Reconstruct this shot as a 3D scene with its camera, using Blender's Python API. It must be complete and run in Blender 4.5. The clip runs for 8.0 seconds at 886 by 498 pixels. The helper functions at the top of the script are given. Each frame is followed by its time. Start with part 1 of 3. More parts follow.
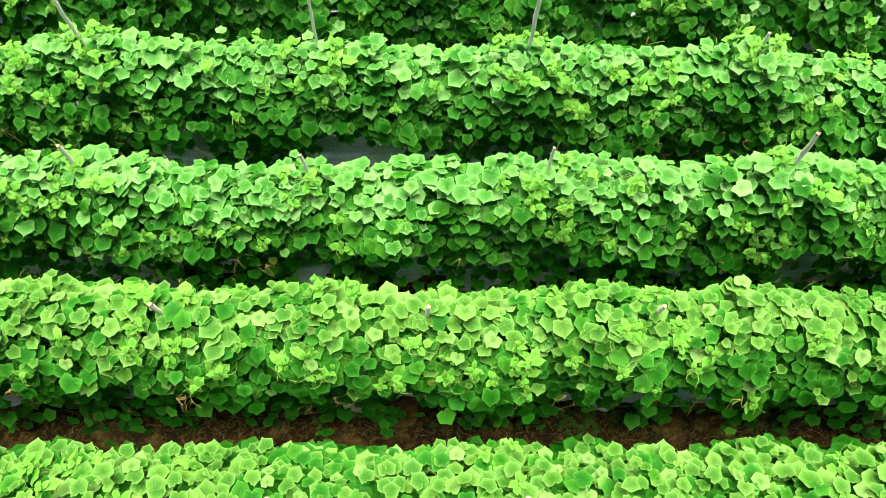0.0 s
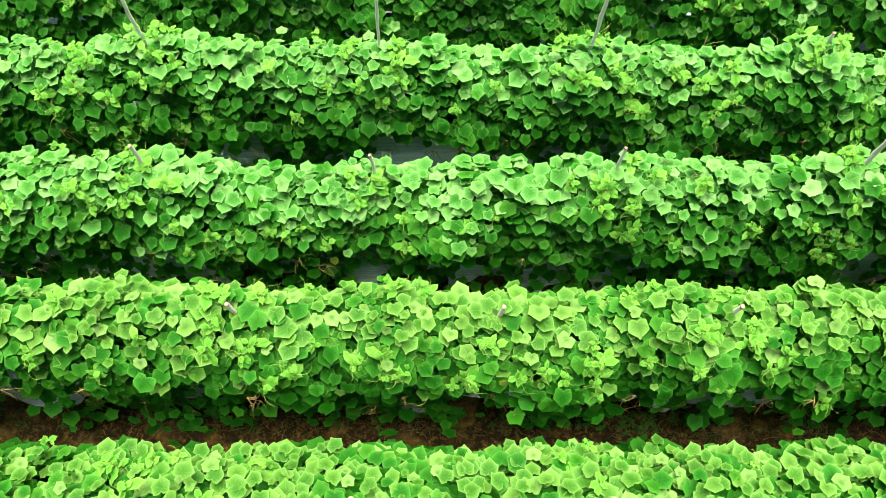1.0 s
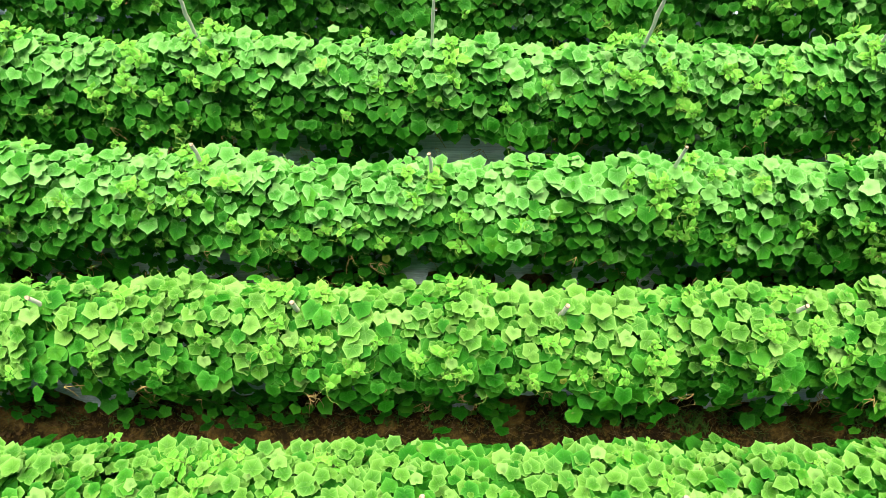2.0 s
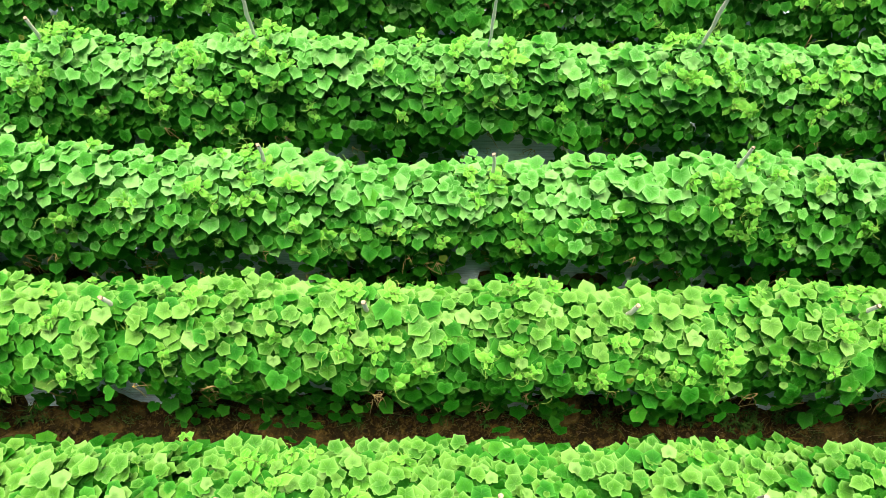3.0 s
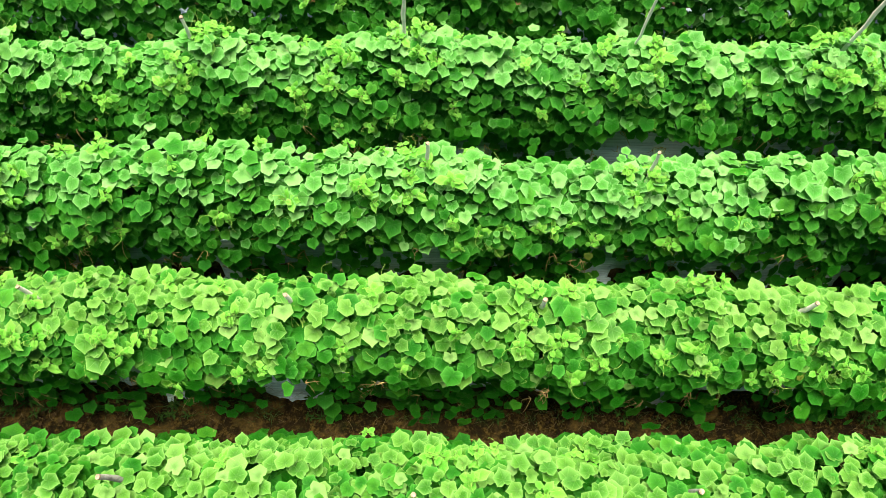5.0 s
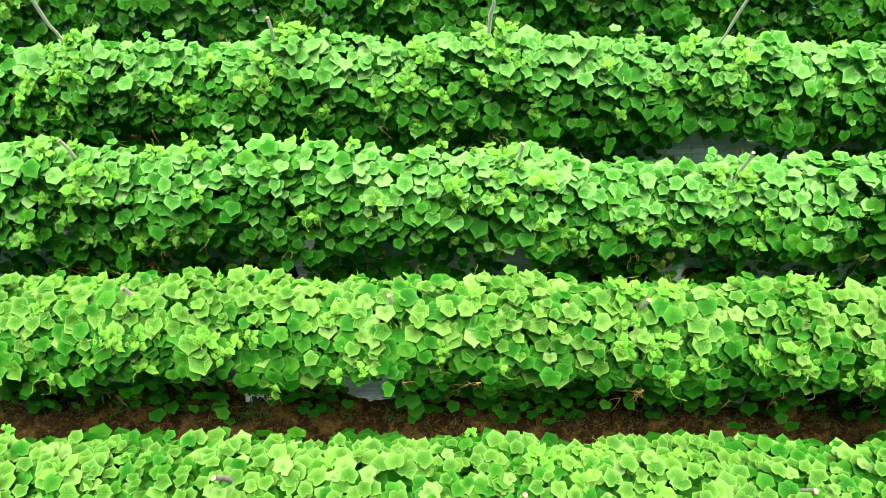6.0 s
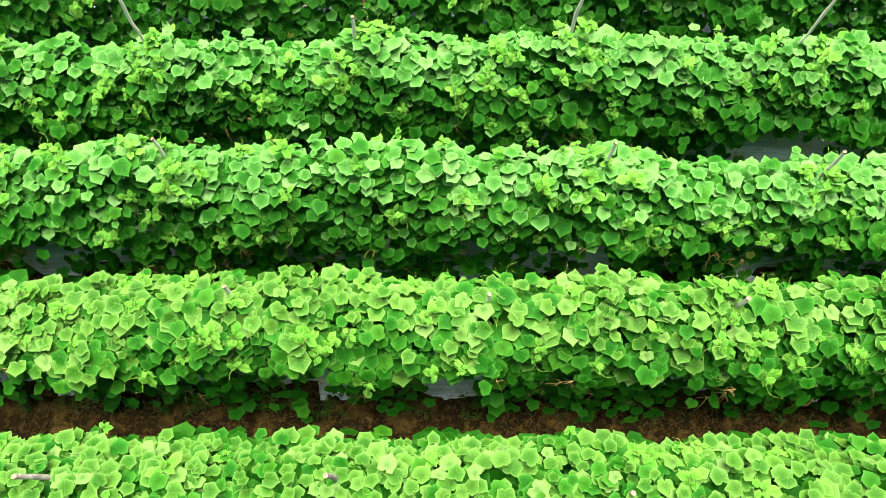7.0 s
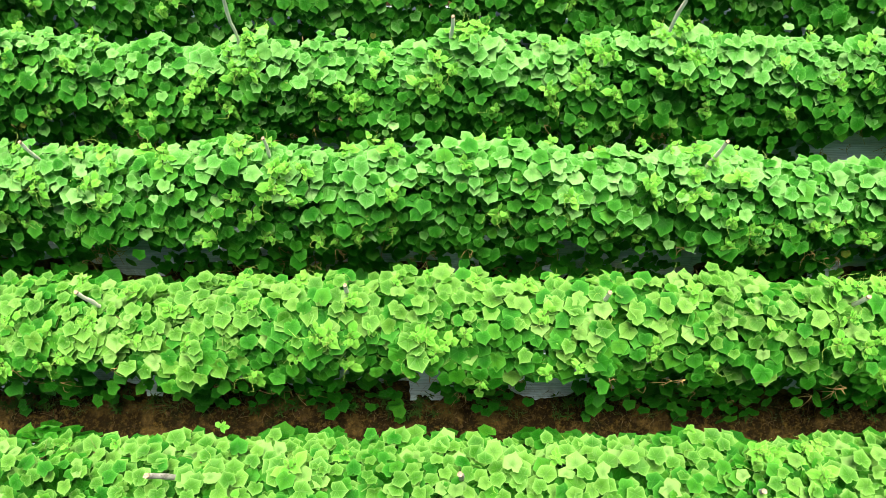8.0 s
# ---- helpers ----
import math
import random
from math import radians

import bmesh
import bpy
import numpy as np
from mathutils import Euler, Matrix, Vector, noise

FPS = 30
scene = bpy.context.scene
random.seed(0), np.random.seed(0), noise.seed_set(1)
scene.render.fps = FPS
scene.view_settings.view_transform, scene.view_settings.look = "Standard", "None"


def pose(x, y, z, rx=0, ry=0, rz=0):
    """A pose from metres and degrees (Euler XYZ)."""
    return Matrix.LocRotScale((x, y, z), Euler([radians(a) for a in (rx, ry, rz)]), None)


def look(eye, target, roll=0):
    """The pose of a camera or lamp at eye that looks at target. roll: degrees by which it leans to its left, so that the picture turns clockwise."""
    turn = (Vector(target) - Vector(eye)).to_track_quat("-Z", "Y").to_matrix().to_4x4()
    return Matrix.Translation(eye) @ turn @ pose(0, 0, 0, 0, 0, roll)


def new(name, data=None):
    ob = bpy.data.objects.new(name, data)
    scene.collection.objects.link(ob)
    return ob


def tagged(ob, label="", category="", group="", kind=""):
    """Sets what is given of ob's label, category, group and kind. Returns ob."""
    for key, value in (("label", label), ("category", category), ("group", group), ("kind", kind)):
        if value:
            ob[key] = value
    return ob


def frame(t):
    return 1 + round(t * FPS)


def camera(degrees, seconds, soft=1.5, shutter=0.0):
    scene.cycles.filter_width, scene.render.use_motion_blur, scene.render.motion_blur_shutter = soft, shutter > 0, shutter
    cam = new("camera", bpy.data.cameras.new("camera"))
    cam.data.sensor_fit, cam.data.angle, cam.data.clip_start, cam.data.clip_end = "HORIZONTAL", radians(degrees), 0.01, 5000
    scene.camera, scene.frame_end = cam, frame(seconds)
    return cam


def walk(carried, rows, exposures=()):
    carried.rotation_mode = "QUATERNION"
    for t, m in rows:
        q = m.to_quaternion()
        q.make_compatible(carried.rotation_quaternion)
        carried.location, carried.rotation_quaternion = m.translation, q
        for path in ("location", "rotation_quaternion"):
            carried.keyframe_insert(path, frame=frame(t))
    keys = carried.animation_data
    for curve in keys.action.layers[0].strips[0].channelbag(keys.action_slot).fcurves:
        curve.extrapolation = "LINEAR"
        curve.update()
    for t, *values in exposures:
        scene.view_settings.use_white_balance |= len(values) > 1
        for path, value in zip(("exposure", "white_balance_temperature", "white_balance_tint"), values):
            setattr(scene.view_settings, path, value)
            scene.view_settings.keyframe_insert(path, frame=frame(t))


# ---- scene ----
cam = camera(64.0, 8.0, soft=0.35)
PATH = [
    (0, (0.002, -0.005, 5.884), (-0.009, 0.722, 4.021), -0.4),
    (0.5, (-0.237, -0.01, 5.878), (-0.256, 0.718, 4.016), -1.0),
    (1, (-0.442, -0.014, 5.884), (-0.463, 0.715, 4.022), -1.1),
    (1.5, (-0.626, -0.009, 5.894), (-0.651, 0.715, 4.03), -1.3),
    (3, (-1.247, -0.013, 5.926), (-1.281, 0.703, 4.059), -2.0),
    (3.5, (-1.483, -0.017, 5.936), (-1.518, 0.697, 4.068), -2.0),
    (4, (-1.768, -0.035, 5.949), (-1.804, 0.679, 4.082), -2.1),
    (4.5, (-2.051, -0.039, 5.964), (-2.09, 0.672, 4.095), -2.3),
    (6, (-2.999, -0.034, 6.006), (-3.042, 0.667, 4.134), -2.8),
    (6.5, (-3.299, -0.035, 6.014), (-3.341, 0.664, 4.14), -2.7),
    (7, (-3.631, -0.054, 6.02), (-3.672, 0.647, 4.147), -2.6),
    (7.5, (-3.978, -0.075, 6.025), (-4.02, 0.63, 4.154), -2.6),
    (8, (-4.388, -0.088, 6.022), (-4.427, 0.62, 4.152), -2.5),
]
EXPOSURE = 1.74
walk(cam, [(t, look(eye, target, roll)) for t, eye, target, roll in PATH], [(0.0, EXPOSURE)])

# ---- sky and sun: bright, hazy, high overcast light ----
SUN_ELEVATION, SUN_AZIMUTH = 74.0, 8.0
world = bpy.data.worlds.new("sky")
scene.world = world
world.use_nodes = True
wn = world.node_tree
sky = wn.nodes.new("ShaderNodeTexSky")
sky.sky_type = 'NISHITA'
sky.sun_disc = False
sky.sun_elevation, sky.sun_rotation = radians(SUN_ELEVATION), radians(SUN_AZIMUTH)
sky.air_density, sky.dust_density, sky.ozone_density = 0.6, 5.0, 0.5
wn.links.new(sky.outputs[0], wn.nodes["Background"].inputs[0])
wn.nodes["Background"].inputs[1].default_value = 0.04

sun = new("sun", bpy.data.lights.new("sun", 'SUN'))
sun.data.energy, sun.data.angle, sun.data.color = 5.4, radians(50), (1.0, 0.95, 0.74)
az, el = radians(SUN_AZIMUTH), radians(SUN_ELEVATION)
sun.matrix_world = look((0, 0, 0), (-math.sin(az) * math.cos(el), -math.cos(az) * math.cos(el), -math.sin(el)))


# ---- materials ----
def material(name):
    m = bpy.data.materials.new(name)
    m.use_nodes = True
    return m, m.node_tree, m.node_tree.nodes["Principled BSDF"]


def node(tree, kind, **values):
    n = tree.nodes.new(kind)
    for k, v in values.items():
        n.inputs[k.replace("_", " ")].default_value = v
    return n


def calc(tree, op, a, b=None, c=None):
    n = tree.nodes.new("ShaderNodeMath")
    n.operation = op
    for i, v in enumerate((a, b, c)):
        if v is None:
            continue
        if isinstance(v, (int, float)):
            n.inputs[i].default_value = v
        else:
            tree.links.new(v, n.inputs[i])
    return n.outputs[0]


def mix(tree, fac, a, b, blend='MIX'):
    n = tree.nodes.new("ShaderNodeMix")
    n.data_type, n.blend_type = 'RGBA', blend
    for i, v in ((0, fac), (6, a), (7, b)):
        if isinstance(v, (int, float)):
            n.inputs[i].default_value = v
        elif isinstance(v, tuple):
            n.inputs[i].default_value = (*v, 1)
        else:
            tree.links.new(v, n.inputs[i])
    return n.outputs[2]


def ramp(tree, fac, stops):
    n = tree.nodes.new("ShaderNodeValToRGB")
    while len(n.color_ramp.elements) < len(stops):
        n.color_ramp.elements.new(0.5)
    for e, (p, c) in zip(n.color_ramp.elements, stops):
        e.position, e.color = p, (*c, 1)
    tree.links.new(fac, n.inputs[0])
    return n.outputs[0]


def noise_tex(tree, scale, detail=4.0, vector=None, rough=0.6):
    n = node(tree, "ShaderNodeTexNoise", Scale=scale, Detail=detail, Roughness=rough)
    if vector is not None:
        tree.links.new(vector, n.inputs["Vector"])
    return n.outputs["Fac"]


def bump(tree, height, strength, distance, bsdf):
    n = node(tree, "ShaderNodeBump", Strength=strength, Distance=distance)
    tree.links.new(height, n.inputs["Height"])
    tree.links.new(n.outputs[0], bsdf.inputs["Normal"])
    return n.outputs[0]


def smooth(tree, value, lo, hi, to_lo=0.0, to_hi=1.0):
    n = tree.nodes.new("ShaderNodeMapRange")
    n.interpolation_type = 'SMOOTHSTEP'
    tree.links.new(value, n.inputs["Value"])
    n.inputs["From Min"].default_value, n.inputs["From Max"].default_value = lo, hi
    n.inputs["To Min"].default_value, n.inputs["To Max"].default_value = to_lo, to_hi
    return n.outputs["Result"]


def leaf_material(name, tones, vein_tone, through_tone, through_share, gloss, vein_share=0.3, shine=0.26):
    m, tree, bsdf = material(name)
    info = tree.nodes.new("ShaderNodeObjectInfo").outputs["Random"]
    island = tree.nodes.new("ShaderNodeNewGeometry").outputs["Random Per Island"]
    pick = calc(tree, 'FRACT', calc(tree, 'ADD', info, island))
    place = tree.nodes.new("ShaderNodeTexCoord")
    uv = place.outputs["UV"]
    xyz = tree.nodes.new("ShaderNodeSeparateXYZ")
    tree.links.new(uv, xyz.inputs[0])
    x = calc(tree, 'ABSOLUTE', calc(tree, 'SUBTRACT', xyz.outputs[0], 0.5))
    y = calc(tree, 'SUBTRACT', xyz.outputs[1], 0.4)
    r = calc(tree, 'SQRT', calc(tree, 'ADD', calc(tree, 'MULTIPLY', x, x), calc(tree, 'MULTIPLY', y, y)))
    turn = calc(tree, 'ARCTAN2', x, y)
    near = None
    for a in (0.0, 1.06, 1.98):
        d = calc(tree, 'MULTIPLY', r, calc(tree, 'ABSOLUTE', calc(tree, 'SINE', calc(tree, 'SUBTRACT', turn, a))))
        near = d if near is None else calc(tree, 'MINIMUM', near, d)
    main = smooth(tree, near, 0.003, 0.022, 1.0, 0.0)
    side = calc(tree, 'SINE', calc(tree, 'ADD', calc(tree, 'MULTIPLY', r, 62.0), calc(tree, 'MULTIPLY', near, -60.0)))
    side = smooth(tree, side, 0.80, 1.0)
    veins = calc(tree, 'MAXIMUM', main, calc(tree, 'MULTIPLY', side, 0.14))
    base = ramp(tree, pick, tones)
    patch = noise_tex(tree, 9.0, 3.0, place.outputs["Object"])
    base = mix(tree, smooth(tree, patch, 0.50, 0.80, 0.0, 0.25), base, tones[-1][1])
    grain = noise_tex(tree, 60.0, 3.0, uv)
    base = mix(tree, calc(tree, 'MULTIPLY', grain, 0.25), base, tones[0][1])
    # pinholes and pale mildew specks on some leaves
    speck = smooth(tree, noise_tex(tree, 28.0, 1.0, place.outputs["Object"]), 0.70, 0.76)
    speck = calc(tree, 'MULTIPLY', speck, smooth(tree, pick, 0.55, 0.75, 0.0, 0.6))
    base = mix(tree, speck, base, (0.24, 0.26, 0.08))
    base = mix(tree, calc(tree, 'MULTIPLY', veins, vein_share), base, vein_tone)
    rim = tree.nodes.new("ShaderNodeUVMap")
    rim.uv_map = "Rim"
    edge = tree.nodes.new("ShaderNodeSeparateXYZ")
    tree.links.new(rim.outputs[0], edge.inputs[0])
    # painted shading of a cupped leaf: dark middle, pale margin partly its own
    base = mix(tree, smooth(tree, edge.outputs[0], 0.05, 0.60, 0.55, 0.0), base, tuple(0.72 * c for c in tones[0][1]))
    base = mix(tree, smooth(tree, edge.outputs[0], 0.50, 0.95, 0.0, 0.30), base, vein_tone)
    base = mix(tree, smooth(tree, edge.outputs[0], 0.88, 0.97, 0.0, 0.60), base, vein_tone)
    tree.links.new(base, bsdf.inputs["Base Color"])
    bsdf.inputs["Roughness"].default_value = gloss
    bsdf.inputs["Specular IOR Level"].default_value = shine
    height = calc(tree, 'ADD', calc(tree, 'MULTIPLY', veins, -1.4 * vein_share + 0.27), calc(tree, 'ADD', calc(tree, 'MULTIPLY', grain, 0.5), calc(tree, 'MULTIPLY', noise_tex(tree, 11.0, 2.0, uv), 0.7)))
    out = bump(tree, height, 0.9, 0.006, bsdf)
    glow = node(tree, "ShaderNodeBsdfTranslucent")
    tree.links.new(mix(tree, 0.5, base, through_tone), glow.inputs["Color"])
    tree.links.new(out, glow.inputs["Normal"])
    both = node(tree, "ShaderNodeMixShader", Fac=through_share)
    tree.links.new(bsdf.outputs[0], both.inputs[1])
    tree.links.new(glow.outputs[0], both.inputs[2])
    tree.links.new(both.outputs[0], tree.nodes["Material Output"].inputs[0])
    return m


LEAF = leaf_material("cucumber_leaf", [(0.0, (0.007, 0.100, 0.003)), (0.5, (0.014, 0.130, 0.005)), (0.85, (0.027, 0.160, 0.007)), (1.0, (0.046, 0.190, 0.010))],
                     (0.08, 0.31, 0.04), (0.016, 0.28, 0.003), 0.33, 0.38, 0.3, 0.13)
# paler copy for young leaves and, as painted light, for leaves near the crest
YOUNG_LIT = leaf_material("young_lit_leaf", [(0.0, (0.026, 0.178, 0.010)), (0.5, (0.060, 0.245, 0.026)), (0.8, (0.130, 0.335, 0.070)), (1.0, (0.21, 0.42, 0.14))],
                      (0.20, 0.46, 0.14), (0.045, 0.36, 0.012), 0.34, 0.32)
# the two near rows' paler leaf: young ones, plus painted light on upper leaves
LIME_LIT = leaf_material("lime_lit_leaf", [(0.0, (0.022, 0.136, 0.004)), (0.5, (0.048, 0.182, 0.009)), (0.8, (0.096, 0.248, 0.026)), (1.0, (0.21, 0.38, 0.11))],
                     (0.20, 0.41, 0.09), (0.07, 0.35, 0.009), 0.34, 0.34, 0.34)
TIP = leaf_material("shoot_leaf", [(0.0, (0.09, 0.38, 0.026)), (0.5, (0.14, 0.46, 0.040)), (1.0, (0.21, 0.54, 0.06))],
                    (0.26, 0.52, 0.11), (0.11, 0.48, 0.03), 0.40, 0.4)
OLD = leaf_material("old_leaf", [(0.0, (0.05, 0.13, 0.010)), (0.5, (0.13, 0.18, 0.014)), (1.0, (0.24, 0.21, 0.022))],
                    (0.20, 0.24, 0.04), (0.18, 0.22, 0.010), 0.22, 0.5)


def simple(name, dark, light, scale, rough, relief=0.3, distance=0.003, stretch=(1, 1, 1)):
    m, tree, bsdf = material(name)
    place = tree.nodes.new("ShaderNodeTexCoord")
    mapping = tree.nodes.new("ShaderNodeMapping")
    mapping.inputs["Scale"].default_value = stretch
    tree.links.new(place.outputs["Object"], mapping.inputs[0])
    a = noise_tex(tree, scale, 5.0, mapping.outputs[0])
    b = noise_tex(tree, scale * 7, 4.0, mapping.outputs[0])
    both = calc(tree, 'ADD', calc(tree, 'MULTIPLY', a, 0.65), calc(tree, 'MULTIPLY', b, 0.35))
    tree.links.new(ramp(tree, both, [(0.32, dark), (0.68, light)]), bsdf.inputs["Base Color"])
    bsdf.inputs["Roughness"].default_value = rough
    bsdf.inputs["Specular IOR Level"].default_value = 0.2
    bump(tree, both, relief, distance, bsdf)
    return m


STEM = simple("vine_stem", (0.06, 0.13, 0.02), (0.14, 0.24, 0.045), 30, 0.55)
DRY_STEM = simple("old_vine_stem", (0.05, 0.035, 0.015), (0.14, 0.10, 0.045), 30, 0.8)
TENDRIL = simple("tendril", (0.18, 0.34, 0.05), (0.30, 0.46, 0.09), 30, 0.5)
STAKE = simple("weathered_stick", (0.07, 0.06, 0.052), (0.60, 0.58, 0.55), 26, 0.8, 0.6, 0.004, (1, 1, 0.5))
PALE_STAKE = simple("peeled_stick", (0.74, 0.67, 0.58), (0.95, 0.91, 0.85), 34, 0.8, 0.8, 0.005, (1, 1, 0.4))
CUT = simple("cut_wood", (0.10, 0.07, 0.05), (0.42, 0.31, 0.23), 40, 0.85)
GRASS = simple("grass_blade", (0.018, 0.045, 0.008), (0.06, 0.11, 0.02), 12, 0.6)
WEED = simple("weed_leaf", (0.007, 0.028, 0.002), (0.030, 0.075, 0.005), 25, 0.75)
STRAW = simple("dead_stem", (0.05, 0.032, 0.012), (0.22, 0.16, 0.07), 30, 0.85)
WITHER = simple("withered_stem", (0.13, 0.085, 0.03), (0.40, 0.29, 0.12), 30, 0.85)
LITTER = simple("dry_leaf", (0.016, 0.009, 0.003), (0.070, 0.042, 0.014), 20, 0.9)
CLOD = simple("soil_clod", (0.012, 0.007, 0.002), (0.075, 0.046, 0.013), 14, 0.95, 0.8, 0.006)


def soil_material():
    m, tree, bsdf = material("soil")
    place = tree.nodes.new("ShaderNodeTexCoord").outputs["Object"]
    wide = noise_tex(tree, 1.7, 4.0, place)
    fine = noise_tex(tree, 22.0, 6.0, place, 0.7)
    damp = noise_tex(tree, 3.1, 2.0, place)
    moss = noise_tex(tree, 5.0, 5.0, place, 0.7)
    crumb = noise_tex(tree, 55.0, 5.0, place, 0.75)
    mixed = calc(tree, 'ADD', calc(tree, 'MULTIPLY', fine, 0.6), calc(tree, 'MULTIPLY', crumb, 0.4))
    earth = ramp(tree, mixed, [(0.36, (0.003, 0.0020, 0.0004)), (0.5, (0.014, 0.0084, 0.0014)), (0.64, (0.125, 0.079, 0.016))])
    earth = mix(tree, smooth(tree, wide, 0.40, 0.65, 0.0, 0.45), earth, (0.024, 0.0135, 0.0025))
    earth = mix(tree, smooth(tree, moss, 0.53, 0.66, 0.0, 0.7), earth, ramp(tree, crumb, [(0.4, (0.003, 0.005, 0.001)), (0.65, (0.020, 0.028, 0.004))]))
    earth = mix(tree, smooth(tree, damp, 0.50, 0.64, 0.0, 0.7), earth, ramp(tree, mixed, [(0.36, (0.012, 0.0075, 0.0013)), (0.64, (0.150, 0.092, 0.022))]))
    tree.links.new(earth, bsdf.inputs["Base Color"])
    tree.links.new(smooth(tree, damp, 0.50, 0.68, 0.95, 0.45), bsdf.inputs["Roughness"])
    bsdf.inputs["Specular IOR Level"].default_value = 0.15
    bump(tree, calc(tree, 'ADD', mixed, calc(tree, 'MULTIPLY', moss, 0.5)), 1.0, 0.045, bsdf)
    return m


def film_material():
    m, tree, bsdf = material("mulch_film")
    place = tree.nodes.new("ShaderNodeTexCoord").outputs["Object"]
    mapping = tree.nodes.new("ShaderNodeMapping")
    mapping.inputs["Scale"].default_value = (0.7, 16.0, 16.0)
    tree.links.new(place, mapping.inputs[0])
    folds = noise_tex(tree, 4.0, 5.0, mapping.outputs[0], 0.65)
    dust = noise_tex(tree, 3.5, 5.0, place, 0.7)
    # shade of the film's folds is drawn into its colour
    base = ramp(tree, folds, [(0.34, (0.46, 0.59, 0.72)), (0.64, (0.78, 0.89, 0.98))])
    base = mix(tree, smooth(tree, dust, 0.56, 0.74, 0.0, 0.45), base, (0.055, 0.038, 0.018))
    across = tree.nodes.new("ShaderNodeSeparateXYZ")
    tree.links.new(place, across.inputs[0])
    ribs = calc(tree, 'SINE', calc(tree, 'ADD', calc(tree, 'MULTIPLY', across.outputs[1], 430.0), calc(tree, 'MULTIPLY', folds, 14.0)))
    # dark lines painted as the shade between fine ribs
    base = mix(tree, smooth(tree, ribs, 0.1, 0.9, 0.0, 0.24), base, (0.07, 0.10, 0.13))
    tree.links.new(base, bsdf.inputs["Base Color"])
    tree.links.new(smooth(tree, dust, 0.45, 0.7, 0.36, 0.7), bsdf.inputs["Roughness"])
    bsdf.inputs["Metallic"].default_value = 0.35
    bump(tree, folds, 0.7, 0.012, bsdf)
    return m


SOIL, FILM = soil_material(), film_material()


# ---- the field's plan: five trellised rows along x ----
X0, X1 = -9.4, 4.9
STEP = 0.25  # crest heights are given every quarter metre from x = -8
RISE_B = (-.24, -.22, -.19, -.15, -.18, -.25, -.31, -.23, -.13, -.09, -.05, .03, .06, .13, .06, .01, -.02, .00, .08, .05, .02, .08, .09, .05, .03, -.01, -.02, -.04, .04, .09, -.01, -.04, -.05, -.15, -.13, -.00, .22, .06, -.03, .04, .08, .05, .03, .01, .01, .01, .01, .02, .03)
RISE_C = (-.00, .02, .04, .01, -.03, .01, .01, .04, .10, .12, .04, .04, .07, .06, .06, .20, .10, .07, -.04, .01, .07, -.01, -.02, -.07, -.09, -.14, -.12, -.12, -.12, -.12, -.15, -.09, -.00, -.01, .06, .04, -.03, -.04, .03, -.03, -.01, .08, .10, .04, -.03, -.06, -.07, -.07, -.07)
RISE_D = (.16, .09, .02, -.03, -.10, -.09, -.12, -.02, .10, -.01, -.02, -.05, -.08, -.08, .07, .08, .01, .00, -.03, -.01, .08, .17, .09, .03, .00, -.01, -.00, .06, .06, .01, -.02, -.05, -.07, -.03, .04, .05, -.03, -.03, -.09, -.06, .06, .12, .12, -.17, -.23, -.19, -.21, -.21, -.20)
# name: middle of the row, crest height, rise and fall of the crest
ROWS = {"a": (0.11, 1.62, ()), "b": (1.24, 1.57, RISE_B), "c": (2.30, 1.48, RISE_C), "d": (3.40, 1.34, RISE_D), "e": (4.46, 1.34, ())}
# stretches where the skirt of leaves ends higher and the bed shows: middle, half width, lift
GAPS = {
    "a": (),
    "b": ((-8.1, .14, .2), (-6.93, .17, .2), (-4.62, .15, .26), (-3.64, .31, .28), (-.76, .14, .16), (1.28, .10, .15), (1.86, .11, .15)),
    "c": ((-7.15, .28, .30), (-4.33, .11, .25), (-3.5, .15, .25), (-2.93, .10, .2), (-2.53, .2, .30), (-1.17, .15, .24), (-.3, .16, .28), (.3, .2, .28), (.87, .1, .2), (2.9, .22, .2)),
    "d": ((-8.2, .4, .16), (-5.6, .2, .12), (-3.7, .1, .2), (-2.2, .34, .22), (-.8, .62, .24), (.15, .25, .20), (.7, .2, .15), (1.6, .15, .15)),
    "e": (),
}
# height at which the bright outer curtain of leaves ends
SKIRTS = {"a": 0.85, "b": 1.13, "c": 0.82, "d": 0.72, "e": 0.68}
# growing tips that stand clear of the crest: x, y, z of each tip
SPRIGS = {
    "a": ((-5.89, .42, 1.48), (-2.89, .44, 1.50), (.41, .46, 1.42)),
    "b": ((-5.84, 1.33, 1.64), (-4.73, 1.42, 1.64), (-4.6, 1.40, 1.62), (-.84, 1.40, 1.64), (-.62, 1.40, 1.64), (.88, 1.43, 1.64), (1.05, 1.41, 1.64), (1.27, 1.36, 1.62)),
    "c": ((-4.89, 2.35, 1.72), (-4.07, 2.35, 1.88), (-3.74, 2.35, 1.77), (-3.1, 2.35, 1.76), (-2.88, 2.35, 1.66), (.84, 2.35, 1.66)),
    "d": ((-3.56, 3.45, 1.42), (-2.72, 3.45, 1.58), (.73, 3.45, 1.48), (2.48, 3.45, 1.52)),
    "e": (),
}
BUNCHES = {"a": (), "b": (-5.1, -1.8, 1.3), "c": (-5.75, -2.6, -.96, .72, 2.4), "d": (-6.1, -4.45, -2.78, -1.0, .62, 2.4), "e": ()}
# an opening in the second row's leaves, with bare stems in it: middle and half size in x and y
OPENING = (-3.40, 1.08, 0.10, 0.10)
